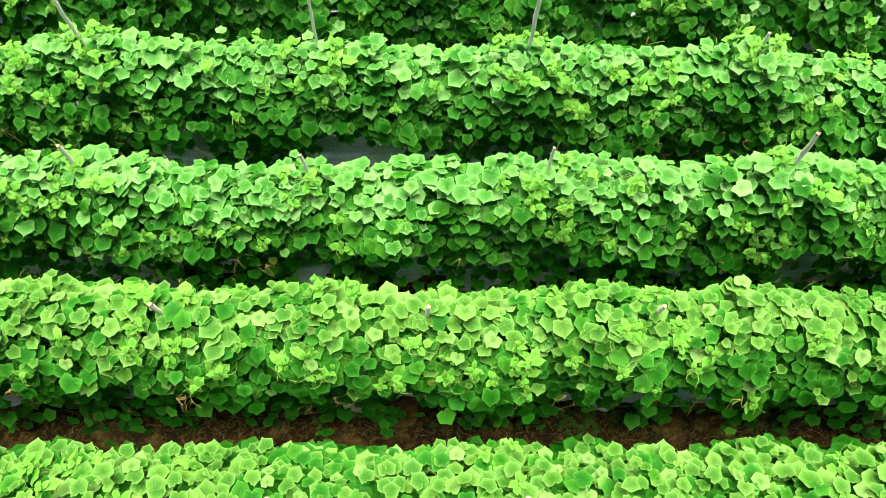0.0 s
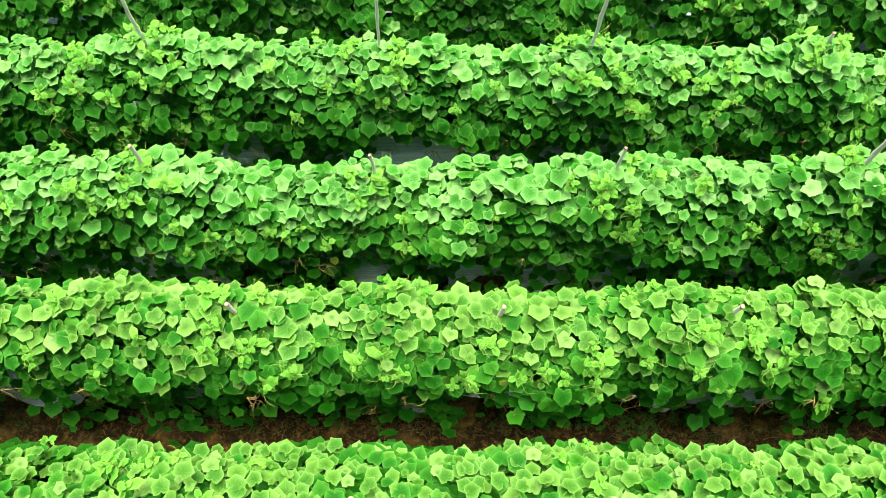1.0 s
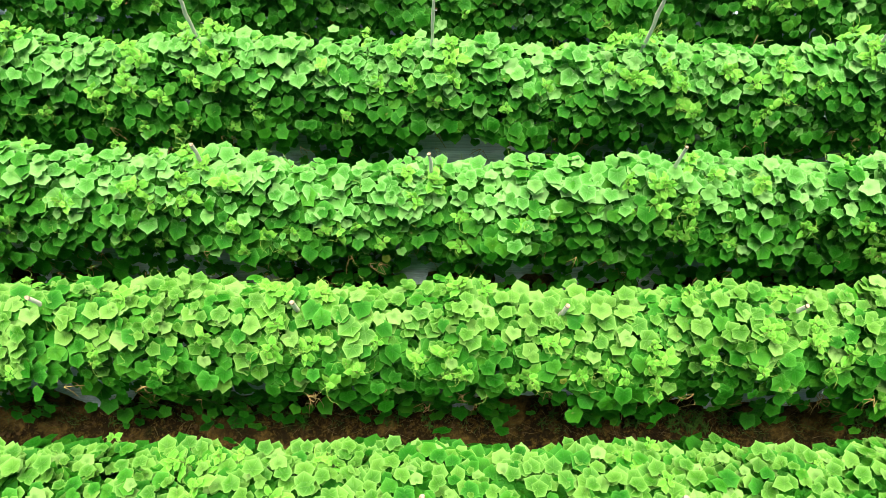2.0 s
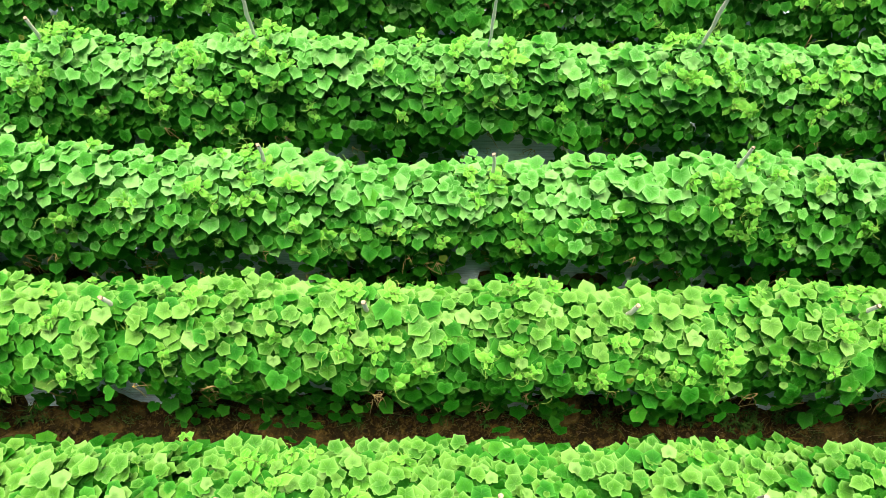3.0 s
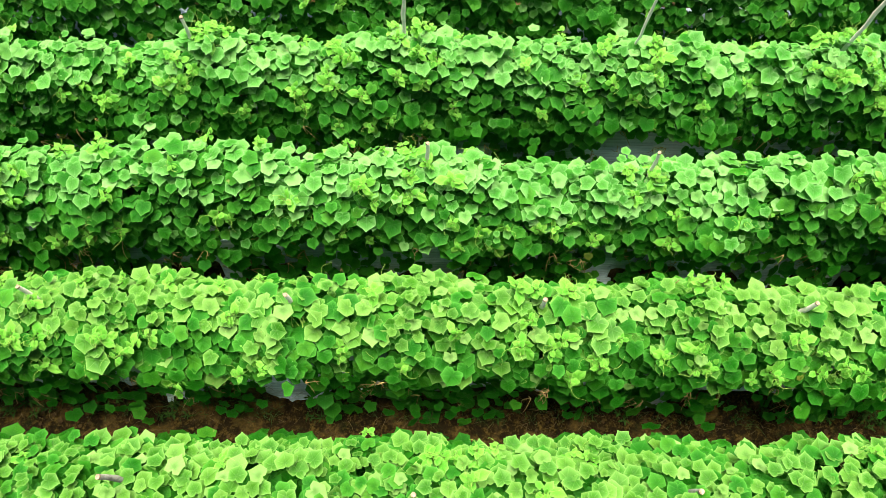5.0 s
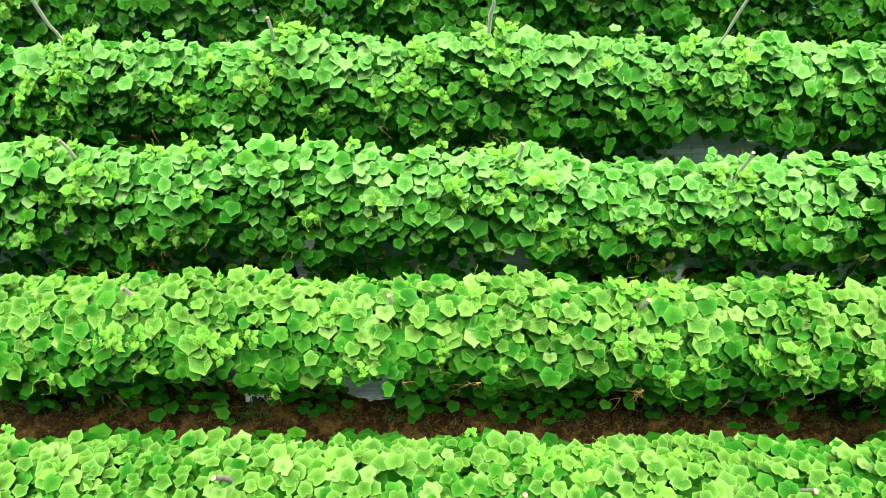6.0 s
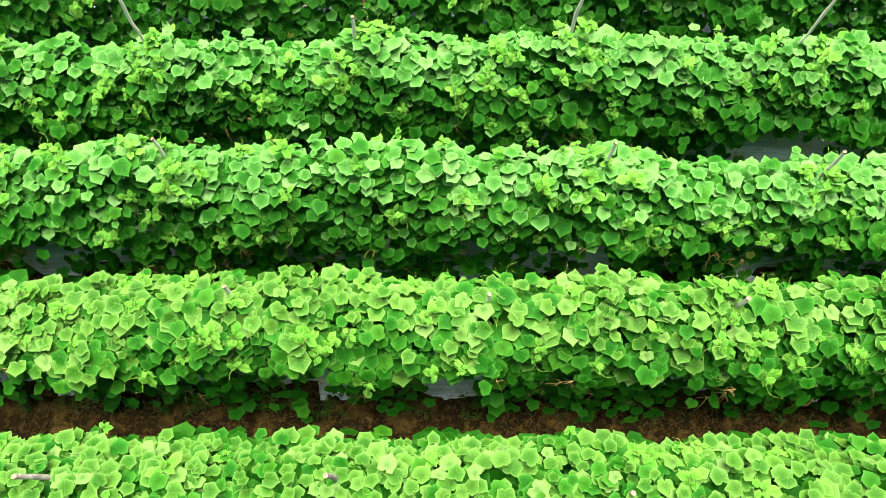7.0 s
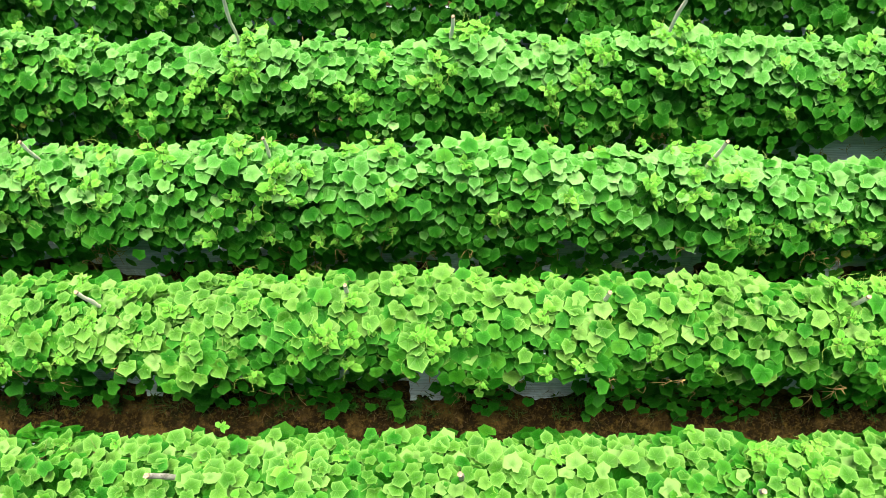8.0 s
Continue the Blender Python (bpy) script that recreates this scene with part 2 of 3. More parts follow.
# where strands of leaves hang down to the soil in front of the second row
STRANDS = (-9.1, -8.4, -7.88, -7.3, -6.42, -5.89, -5.48, -4.95, -4.51, -4.07, -3.31, -3.01, -2.8, -2.55, -2.37, -2.13, -1.23, -.96, -.64, -.49, .3, .68, 1.55, 2.21, 2.73, 3.27, 3.8, 4.4)
BED_HALF, BED_HIGH = 0.42, 0.20


def crest(key, x):
    middle, top, rise = ROWS[key]
    lumps = 0.05 * np.sin(x * 5.3 + middle * 9) + 0.04 * np.sin(x * 11.7 + middle * 4)
    if rise:
        return top + np.interp(x, -8 + STEP * np.arange(len(rise)), rise) + 0.4 * lumps
    return top + lumps


def skirt(key, x):
    return SKIRTS[key] + 0.07 * np.sin(x * 4.1 + ROWS[key][0] * 7) + 0.07 * np.sin(x * 9.7 + ROWS[key][0] * 3) + {"b": 0.9, "c": 0.5}.get(key, 0.1) * gap(key, x)


def gap(key, x):
    """How far the low leaves are missing, as a lift in metres."""
    lift = 0.0 * x
    for at, half, high in GAPS[key]:
        lift = lift + high * np.exp(-((x - at) / half) ** 4)
    return lift


def bed_height(y_off):
    a = np.clip((BED_HALF - np.abs(y_off)) / 0.16, 0, 1)
    return BED_HIGH * a * a * (3 - 2 * a)


def mesh_from(name, verts, faces, mats, uvs=None, slots=None, flat=False):
    me = bpy.data.meshes.new(name)
    me.from_pydata([tuple(v) for v in verts], [], [tuple(f) for f in faces])
    for m in mats:
        me.materials.append(m)
    if uvs is not None:
        layer = me.uv_layers.new(name="UVMap")
        idx = np.empty(len(me.loops), dtype=np.int32)
        me.loops.foreach_get("vertex_index", idx)
        uvs = np.asarray(uvs, dtype=np.float32)[idx]
        layer.data.foreach_set("uv", uvs[:, :2].ravel())
        rim = me.uv_layers.new(name="Rim")
        rim.data.foreach_set("uv", uvs[:, [2, 2]].ravel())
    if slots is not None:
        me.polygons.foreach_set("material_index", np.asarray(slots, dtype=np.int32))
    if not flat:
        me.polygons.foreach_set("use_smooth", np.ones(len(me.polygons), dtype=bool))
    me.update()
    return me


def part(name, me, parent, label="", matrix=None):
    ob = new(name, me)
    ob.parent = parent
    if matrix is not None:
        ob.matrix_basis = matrix
    if label:
        tagged(ob, label)
    return ob


def vary(x, y, scale, seed):
    return noise.noise(Vector((x * scale + seed, y * scale - seed, seed * 1.7)))


# ---- ground ----
def build_ground():
    xs = np.concatenate([[-900, -300, -90, -30, -15], np.arange(X0 - 0.4, X1 + 0.4, 0.06), [8, 15, 30, 90, 300, 900]])
    ys = np.concatenate([[-900, -300, -90, -30, -8, -3], np.arange(-1.2, 5.4, 0.045), [7, 12, 30, 90, 300, 900]])
    verts, faces = [], []
    for y in ys:
        for x in xs:
            z = 0.0
            if -1.3 < y < 5.5 and X0 - 0.5 < x < X1 + 0.5:
                z = 0.030 * vary(x, y, 2.2, 3) + 0.022 * vary(x, y, 7.0, 8) + 0.012 * vary(x, y, 19.0, 5)
                for middle, *_ in ROWS.values():
                    off = abs(y - middle)
                    z += float(bed_height(off)) * 0.9 if off < BED_HALF else 0.0
                    # earth heaped unevenly on the film's edge
                    if off < 0.6:
                        z += math.exp(-((off - 0.42) / 0.06) ** 2) * max(-0.01, 0.012 + 0.12 * vary(x, y, 2.6, 13 + middle) + 0.05 * vary(x, y, 9.0, 21))
            verts.append((x, y, z))
    n = len(xs)
    for j in range(len(ys) - 1):
        for i in range(n - 1):
            faces.append((j * n + i, j * n + i + 1, (j + 1) * n + i + 1, (j + 1) * n + i))
    return tagged(new("ground", mesh_from("ground", verts, faces, [SOIL])), "bare brown damp soil between the crop rows", "ground", kind="structure")


build_ground()


def build_film(key):
    middle = ROWS[key][0]
    xs = np.arange(X0, X1, 0.045)
    offs = np.linspace(-BED_HALF + 0.02, BED_HALF - 0.02, 26)
    verts, faces = [], []
    for i, x in enumerate(xs):
        for j, o in enumerate(offs):
            edge = abs(o) / BED_HALF
            ragged = 0.05 * vary(x, middle, 1.6, 11 + (o > 0)) * max(0, edge - 0.6) / 0.4
            oo = o * (1 + ragged)
            crease = 0.008 * vary(x * 0.5, o * 9, 3.0, 7 + middle) + 0.006 * vary(x, o * 2, 9.0, 17 + middle)
            z = float(bed_height(oo)) + 0.022 + crease
            z -= max(0, edge - 0.55) / 0.45 * max(0.0, (0.12 if key in "bc" else 0.06) + 0.09 * vary(x, o, 2.1, 23 + middle)) * max(0.0, 1 - 5 * float(gap(key, np.float64(x + 0.10 * vary(x * 3, o * 6, 2.0, 31)))))
            verts.append((x, middle + oo, z))
    n = len(offs)
    for i in range(len(xs) - 1):
        for j in range(n - 1):
            faces.append((i * n + j, (i + 1) * n + j, (i + 1) * n + j + 1, i * n + j + 1))
    ob = new("mulch_film", mesh_from("mulch_film", verts, faces, [FILM]))
    return tagged(ob, "wrinkled silver-grey plastic mulch film over a raised bed", "mulch film", group="mulched beds", kind="structure")


for key in ROWS:
    build_film(key)


# ---- leaves ----
HALF = ((0.0, .70), (.12, .56), (.31, .42), (.51, .25), (.475, .06), (.44, -.13), (.41, -.285), (.13, -.32))
LOW = ((0.0, .70), (.14, .545), (.505, .25), (.46, -.01), (.41, -.28), (.09, -.31))


def leaf_shape(seed, fine=True, cup=0.0):
    rnd = random.Random(seed)
    half = HALF if fine else LOW
    rim = list(half) + [(0.0, -.19)] + [(-x, y) for x, y in reversed(half[1:])]
    stretch, skew = rnd.uniform(0.86, 1.1), rnd.uniform(-.05, .05)
    round_off = rnd.uniform(0, .05)
    droop, fold, wave, turn = rnd.uniform(-.10, .34) - cup, rnd.uniform(-.16, .16), rnd.uniform(.015, .045), rnd.uniform(0, 6.28)
    rings = (0.52, 1.0) if fine else (1.0,)
    verts, uvs = [(0, 0, 0)], [(0.5, 0.4, 0.0)]
    for k in rings:
        for i, (x, y) in enumerate(rim):
            if 0 < abs(x):
                full = math.hypot(x, y - .12)
                x, y = (c * (1 - round_off) + d * round_off for c, d in ((x, x / full * .47), (y, .12 + (y - .12) / full * .47)))
            px = x * k + (rnd.uniform(-.018, .018) if k == 1 else 0)
            py = y * k * stretch + (rnd.uniform(-.018, .018) if k == 1 else 0)
            px += skew * py
            r, a = math.hypot(px, py), math.atan2(px, py)
            ribs = min(abs(abs(a) - v) for v in (0.0, 1.06, 1.98))
            z = -droop * r * r + fold * abs(px) * 0.8 + 0.19 * min(ribs, .5) * k * (1.15 - k) * 4 * 0.5
            z += wave * math.sin(5 * a + turn) * k * k - 0.12 * max(0, py - .35)
            verts.append((px, py, z))
            uvs.append((0.5 + x * k, 0.4 + y * k, k if fine else 0.8))
    n = len(rim)
    faces = [(0, 1 + i, 1 + (i + 1) % n) for i in range(n)]
    for r in range(len(rings) - 1):
        for i in range(n):
            a, b = 1 + r * n + i, 1 + r * n + (i + 1) % n
            faces.append((a, a + n, b + n, b))
    # faces look up along +z
    faces = [tuple(reversed(f)) for f in faces]
    return np.array(verts), faces, np.array(uvs)


SHAPES = [leaf_shape(100 + i) for i in range(8)]
SHAPES_CUP = [leaf_shape(120 + i, True, 0.36) for i in range(8)]
SHAPES_LOW = [leaf_shape(200 + i, False) for i in range(5)]
OLD_MESHES = [mesh_from("leaf", v, f, [OLD], u) for v, f, u in SHAPES[:3]]
LEAF_MESHES = [mesh_from("leaf", v, f, [LEAF], u) for v, f, u in SHAPES]


def unit(a):
    return a / np.maximum(np.linalg.norm(a, axis=-1, keepdims=True), 1e-9)


BULGE = 2.2  # how far the hedge's section bows out, from a straight gable at 1 to a box
REACH = {"a": (0.37, 0.35), "b": (0.40, 0.33), "c": (0.38, 0.26), "d": (0.39, 0.22), "e": (0.42, 0.34)}


def along_section(share, high, wide):
    """The part of the half width that lies a share of the way down the section's curve."""
    v = np.linspace(0, 1, 120)
    run = np.concatenate([[0], np.cumsum(np.hypot(np.diff(v) * wide, np.diff(v ** BULGE) * high))])
    return np.interp(share, run / run[-1], v)


def outline(key, x, s):
    """A place on the row's skin and its outward normal: s 0 at the camera-side skirt, 1.5 at the crest, 3 at the rear skirt, below 0 under the skirt."""
    middle = ROWS[key][0]
    front, back = REACH[key]
    to_front = s < 1.5
    top, low = crest(key, x), skirt(key, x)
    low = np.where(to_front, low, np.minimum(low, 0.48))
    under = np.clip(-s, 0, 1)
    share = np.clip(np.abs(s - 1.5) / 1.5, 0, 1)
    v = np.where(to_front, along_section(share, 0.68, front), along_section(share, 1.05, back))
    # drapes that swell out and draw in along the row
    swell = np.sin(x * 6.7 + middle * 5) + 0.7 * np.sin(x * 13.1 + middle * 11) + 0.6 * np.sin(x * 3.1 + middle)
    wide, high = np.where(to_front, front, back) * (1 + 0.075 * swell * v * (0.7 if key == "b" else 1.0)), top - low
    side = np.where(to_front, -1.0, 1.0)
    # the rear skirt flares out over its bed
    flare = np.where(to_front, 0.0, 0.42 - back)
    y = side * (wide * v + flare * v ** 4)
    z = top - high * v ** BULGE
    slope = high * BULGE * v ** (BULGE - 1) / (wide + 4 * flare * v ** 3)
    y = y + (0.02 if key == "b" else 0.07) * np.sin(math.pi * np.minimum(under * 1.5, 1)) + under ** 1.5 * (-0.09 if key == "b" else -0.17)
    z = z - under * (low - 0.10)
    y = y + (0.011 * (x + 1.0) if key == "a" else 0.0)
    place = np.stack([x, middle + y, z], -1)
    normal = unit(np.stack([np.zeros_like(x), side * slope, np.ones_like(x)], -1))
    return place, normal


def lump(x, s, seed):
    return np.sin(x * 6.1 + 2.1 * s + seed) * np.sin(s * 5.3 + x * 2.3 + seed * 2) + 0.6 * np.sin(x * 13.0 - s * 7 + seed * 3) * np.sin(s * 9.0 + x * 4)


def leaf_axes(place, normal, rng, lift, spread, size):
    """Each leaf's own axes: side, tip and face, as rows."""
    n = len(place)
    up = np.array([0, 0, 1.0])
    face = unit(normal * (1 - lift)[:, None] + up * lift[:, None] + rng.normal(0, spread, (n, 3)))
    fall = normal * 0.45 - up + rng.normal(0, 0.20, (n, 3))
    flat = (normal[:, 2] > 0.6)[:, None]
    fall = np.where(flat, rng.normal(0, 0.6, (n, 3)) + normal * 1.1 + np.array([0, -0.35, -0.2]), fall)
    tip = unit(fall - face * (fall * face).sum(1)[:, None])
    across = np.cross(tip, face)
    return np.stack([across * size[:, None], tip * size[:, None], face * size[:, None]], 1)


def bake(name, mats, shapes, pick, place, axes):
    """Many leaves as one mesh."""
    verts, faces, uvs, base = [], [], [], 0
    for k, (v, f, u) in enumerate(shapes):
        sel = np.nonzero(pick == k)[0]
        if not len(sel):
            continue
        w = np.einsum('vi,nij->nvj', v, axes[sel]) + place[sel][:, None, :]
        verts.append(w.reshape(-1, 3))
        uvs.append(np.tile(u, (len(sel), 1)))
        starts = base + np.arange(len(sel)) * len(v)
        for g in f:
            faces.append((np.array(g)[None, :] + starts[:, None]))
        base += len(sel) * len(v)
    me = bpy.data.meshes.new(name)
    co = np.concatenate(verts).astype(np.float32)
    loops = np.concatenate([g.ravel() for g in faces]).astype(np.int32)
    sizes = np.concatenate([np.full(len(g), g.shape[1]) for g in faces]).astype(np.int32)
    me.vertices.add(len(co))
    me.vertices.foreach_set("co", co.ravel())
    me.loops.add(len(loops))
    me.loops.foreach_set("vertex_index", loops)
    me.polygons.add(len(sizes))
    me.polygons.foreach_set("loop_start", np.concatenate([[0], np.cumsum(sizes)[:-1]]).astype(np.int32))
    me.polygons.foreach_set("use_smooth", np.ones(len(sizes), dtype=bool))
    layer = me.uv_layers.new(name="UVMap")
    uv = np.concatenate(uvs).astype(np.float32)[loops]
    layer.data.foreach_set("uv", uv[:, :2].ravel())
    rim = me.uv_layers.new(name="Rim")
    rim.data.foreach_set("uv", uv[:, [2, 2]].ravel())
    for m in mats:
        me.materials.append(m)
    me.update(calc_edges=True)
    me.validate()
    return me


def tube(points, radius, sides=5, taper=1.0):
    """Vertices and faces of a thin bent tube."""
    points = [Vector(p) for p in points]
    verts, faces = [], []
    last = Vector((0.31, 0.22, 0.93))
    for i, p in enumerate(points):
        way = (points[min(i + 1, len(points) - 1)] - points[max(i - 1, 0)]).normalized()
        a = way.cross(last).normalized() if way.cross(last).length > 1e-4 else way.orthogonal().normalized()
        b = way.cross(a)
        r = radius * (1 - (1 - taper) * i / max(1, len(points) - 1))
        for k in range(sides):
            t = 2 * math.pi * k / sides
            verts.append(p + a * (r * math.cos(t)) + b * (r * math.sin(t)))
    for i in range(len(points) - 1):
        for k in range(sides):
            q = (k + 1) % sides
            faces.append((i * sides + k, i * sides + q, (i + 1) * sides + q, (i + 1) * sides + k))
    faces.append(tuple(reversed(range(sides))))
    faces.append(tuple(range((len(points) - 1) * sides, len(points) * sides)))
    return verts, faces


def gather(pieces, name, mats):
    """Joins pieces (verts, faces, slot, uvs or None) into one mesh."""
    verts, faces, slots, uvs = [], [], [], []
    for v, f, slot, u in pieces:
        base = len(verts)
        verts += [tuple(p) for p in v]
        faces += [tuple(i + base for i in g) for g in f]
        slots += [slot] * len(f)
        uvs += [tuple(p) for p in u] if u is not None else [(0.5, 0.9, 0.5)] * len(v)
    return mesh_from(name, verts, faces, mats, uvs, slots)


def tendril_points(rnd, length, curl):
    pts, p, a = [], Vector((0, 0, 0)), rnd.uniform(0, 6.28)
    way = Vector((rnd.uniform(-.4, .4), rnd.uniform(-.4, .4), 1)).normalized()
    for i in range(16):
        pts.append(p.copy())
        a += curl * (i / 15) ** 1.5
        way = (way + Vector((math.cos(a), math.sin(a), -0.12)) * 0.32 * (0.3 + i / 15)).normalized()
        p = p + way * length / 16
    return pts


TENDRILS = []
for seed in range(5):
    rnd = random.Random(seed + 40)
    v, f = tube(tendril_points(rnd, rnd.uniform(.14, .24), rnd.uniform(.5, 1.3)), 0.0013, 4, 0.5)
    TENDRILS.append(mesh_from("tendril", v, f, [TENDRIL]))


WITHERED = []
for seed in range(4):
    rnd = random.Random(seed + 70)
    strands = []
    for i in range(3):
        tip = Vector((rnd.uniform(-.07, .07), rnd.uniform(-.04, .04), -rnd.uniform(.08, .2)))
        bow = Vector((rnd.uniform(-.05, .05), rnd.uniform(-.03, .03), 0))
        v, f = tube([tip * t + bow * math.sin(3 * t) for t in np.linspace(0, 1, 7)], 0.0024, 4, 0.6)
        strands.append((v, f, 0, None))
    WITHERED.append(gather(strands, "withered_stem", [WITHER]))


YOUNG_MESHES = [mesh_from("leaf", v * np.array((0.88, 1.30, 1.3)), f, [TIP], u) for v, f, u in SHAPES]


def shoot_kind(seed):
    """A growing tip: a short bent stem with a bud and curls, and the poses of its small pale leaves."""
    rnd = random.Random(seed)
    length = rnd.uniform(.06, .12)
    bend = Vector((rnd.uniform(-.5, .5), rnd.uniform(-.5, .5), 0))
    line = [Vector((0, 0, length * t)) + bend * length * t * t for t in np.linspace(0, 1, 6)]
    v, f = tube(line, 0.0033, 5, 0.6)
    pieces, leaves = [(v, f, 1, None)], []
    for i in range(8):
        t = 0.2 + 0.8 * (i / 7) ** 0.8
        at = Vector((0, 0, length * t)) + bend * length * t * t
        size = rnd.uniform(.045, .072) * (1.15 - 0.65 * t)
        a = i * 2.4 + rnd.uniform(-.5, .5)
        out = Vector((math.cos(a), math.sin(a), rnd.uniform(-.1, .6))).normalized()
        foot = at + out * rnd.uniform(.022, .062) * (1.3 - t)
        tv, tf = tube([at, (at + foot) / 2 + Vector((0, 0, .004)), foot], 0.0016, 4)
        pieces.append((tv, tf, 1, None))
        face = (Vector((0, 0, 1)) - out * rnd.uniform(-.5, .5) + Vector([rnd.uniform(-.4, .4) for _ in range(3)])).normalized()
        tip = (out - face * out.dot(face)).normalized()
        m = Matrix((tip.cross(face), tip, face)).transposed().to_4x4() @ Matrix.Scale(size, 4)
        m.translation = foot
        leaves.append((rnd.randrange(len(YOUNG_MESHES)), m))
    for i in range(2):
        turn = Matrix.Rotation(rnd.uniform(0, 6.28), 3, 'Z') @ Matrix.Rotation(rnd.uniform(.3, 1.4), 3, 'X')
        tv, tf = tube([line[-2] + turn @ p for p in tendril_points(rnd, rnd.uniform(.09, .18), rnd.uniform(.5, 1.4))], 0.0011, 4, 0.5)
        pieces.append((tv, tf, 0, None))
    return gather(pieces, "shoot", [TENDRIL, STEM]), leaves


SHOOTS = [shoot_kind(60 + i) for i in range(7)]


def vine_mesh(seed):
    """A main stem that climbs from the bed to the crest."""
    rnd = random.Random(seed)
    x = y = 0.0
    line = []
    for i in range(14):
        line.append((x, y, 1.32 * i / 13))
        x += rnd.uniform(-.045, .045)
        y += rnd.uniform(-.03, .03)
    v, f = tube(line, 0.006, 5, 0.6)
    pieces = [(v, f, 0, None)]
    for i in range(1, 13):
        a = rnd.uniform(0, 6.28)
        p = Vector(line[i])
        out = Vector((math.cos(a) * .5, math.sin(a), .35)).normalized() * rnd.uniform(.10, .2)
        tv, tf = tube([p, p + out * .5 + Vector((0, 0, .02)), p + out], 0.0028, 4, 0.7)
        pieces.append((tv, tf, 1, None))
    return gather(pieces, "vine", [DRY_STEM, STEM])


VINES = [vine_mesh(80 + i) for i in range(4)]


def build_row(key, number):
    rng = np.random.default_rng(10 + number)
    middle = ROWS[key][0]
    row = tagged(new("cucumber_row"), "dense hedge of broad green cucumber leaves on a trellis", "cucumber plants", group="crop rows")
    row.location = (0, middle, 0)

    def strew(nx, ns, s_lo, s_hi, deep_lo, deep_hi, size_lo, size_hi, lift_lo, lift_hi, spread, loosen=0.02):
        """Leaves in a loosely filled lattice over the skin: nx a metre along the row, ns over the stretch of s."""
        along = int((X1 - X0 - 0.2) * nx)
        gx, gs = np.meshgrid(np.arange(along), np.arange(ns))
        gx, gs = gx.ravel(), gs.ravel()
        count = len(gx)
        x = X0 + 0.1 + (gx + 0.5 * (gs % 2) + rng.uniform(-.5, .5, count)) / nx
        s = s_lo + (gs + 0.5 + rng.uniform(-.6, .6, count)) / ns * (s_hi - s_lo)
        place, normal = outline(key, x, s)
        deep = rng.uniform(deep_lo, deep_hi, count) - 0.045 * lump(x, s, number * 1.9)
        place = place - normal * deep[:, None] + rng.normal(0, loosen, (count, 3))
        size = rng.uniform(size_lo, size_hi, count) * (1 + 0.15 * np.sin(x * 3.1 + s * 4 + number))
        lift = rng.uniform(lift_lo, lift_hi, count)
        lift = lift * np.where(s < 1, 1 - (0.5 if key in "ab" else 0.25) * (1 - np.clip(s, 0, 1)) ** 1.4, 1.0)
        axes = leaf_axes(place, normal, rng, lift, spread, size)
        return place - np.array([0, middle, 0]), axes, x

    rear = 1.0 if key == "a" else 0.8
    small_leaved = key in "cde"
    outer = [strew(14 if small_leaved else 13, 11 if small_leaved else 10, 0.0, 1.0, -0.04, 0.06, *((0.074, 0.126) if small_leaved else (0.080, 0.130)), *{"a": (0.72, 0.88), "b": (0.48, 0.68), "c": (0.58, 0.78), "d": (0.53, 0.73), "e": (0.42, 0.62)}[key], 0.11),
             strew(14, 15 if key == "a" else 14, 0.95, 2.55 if key == "a" else 2.35, -0.04, 0.06, *((0.080, 0.118) if key == "a" else (0.076, 0.128)), 0.45, 0.85, 0.17)]
    small = [strew(13, 12, 0.15, 2.1, -0.07, -0.01, 0.045, 0.085, 0.3, 0.75, 0.30)]
    inner = [strew(14, 18, 0.0, 3.0, 0.17, 0.30, 0.10, 0.16, 0.2, 0.7, 0.35),
             strew(15, 15 if key in 'ab' else 14, -0.95, 0.05, -0.02, 0.12, 0.075, 0.13, 0.3, 0.6, 0.25, 0.05),
             strew(11, 10, 0.9, 2.1, 0.15, 0.25, 0.10, 0.15, 0.4, 0.8, 0.25),
             strew(12, 8, 0.9, 2.1, 0.19, 0.34, 0.10, 0.16, 0.4, 0.8, 0.3),
             strew(12 * rear, 10, 2.2, 3.0, 0.02, 0.10, 0.11, 0.17, 0.25, 0.6, 0.2)]
    # below the gaps the low leaves are missing
    low = inner[1]
    clear = {"a": 0.3, "b": 1.25, "c": 0.85, "d": 0.64, "e": 0.3}[key]
    below = np.clip((clear - low[0][:, 2]) / 0.08, 0, 1)
    lost = 0.06 + 0.86 * below * np.clip(gap(key, low[2] + rng.normal(0, 0.06, len(low[2]))) / 0.16 - 0.5, 0, 1)
    if key == "b":
        near = np.min(np.abs(low[2][:, None] - np.array(STRANDS)[None, :]), 1)
        lost = np.maximum(lost + 0.15, 0.95 * np.clip((0.80 - low[0][:, 2]) / 0.15, 0, 1) * np.clip((near - 0.09) / 0.05, 0, 1))
    keep = rng.random(len(low[2])) > lost
    inner[1] = tuple(g[keep] for g in low)
    # the first row's far flank and the last row's crest are only half seen, and get simpler leaves
    if key in "ae":
        inner.append(outer.pop(0 if key == "a" else 1))
    place, axes, x = (np.concatenate([g[i] for g in outer]) for i in range(3))
    if key == "b":
        ox, oy, half_x, half_y = OPENING
        stay = (((x - ox) / half_x) ** 2 + ((place[:, 1] + middle - oy) / half_y) ** 2 > 1) | (place[:, 2] < 1.0)
        place, axes, x = place[stay], axes[stay], x[stay]
        small[0] = tuple(g[np.abs(small[0][2] - ox) > 0.14] for g in small[0])
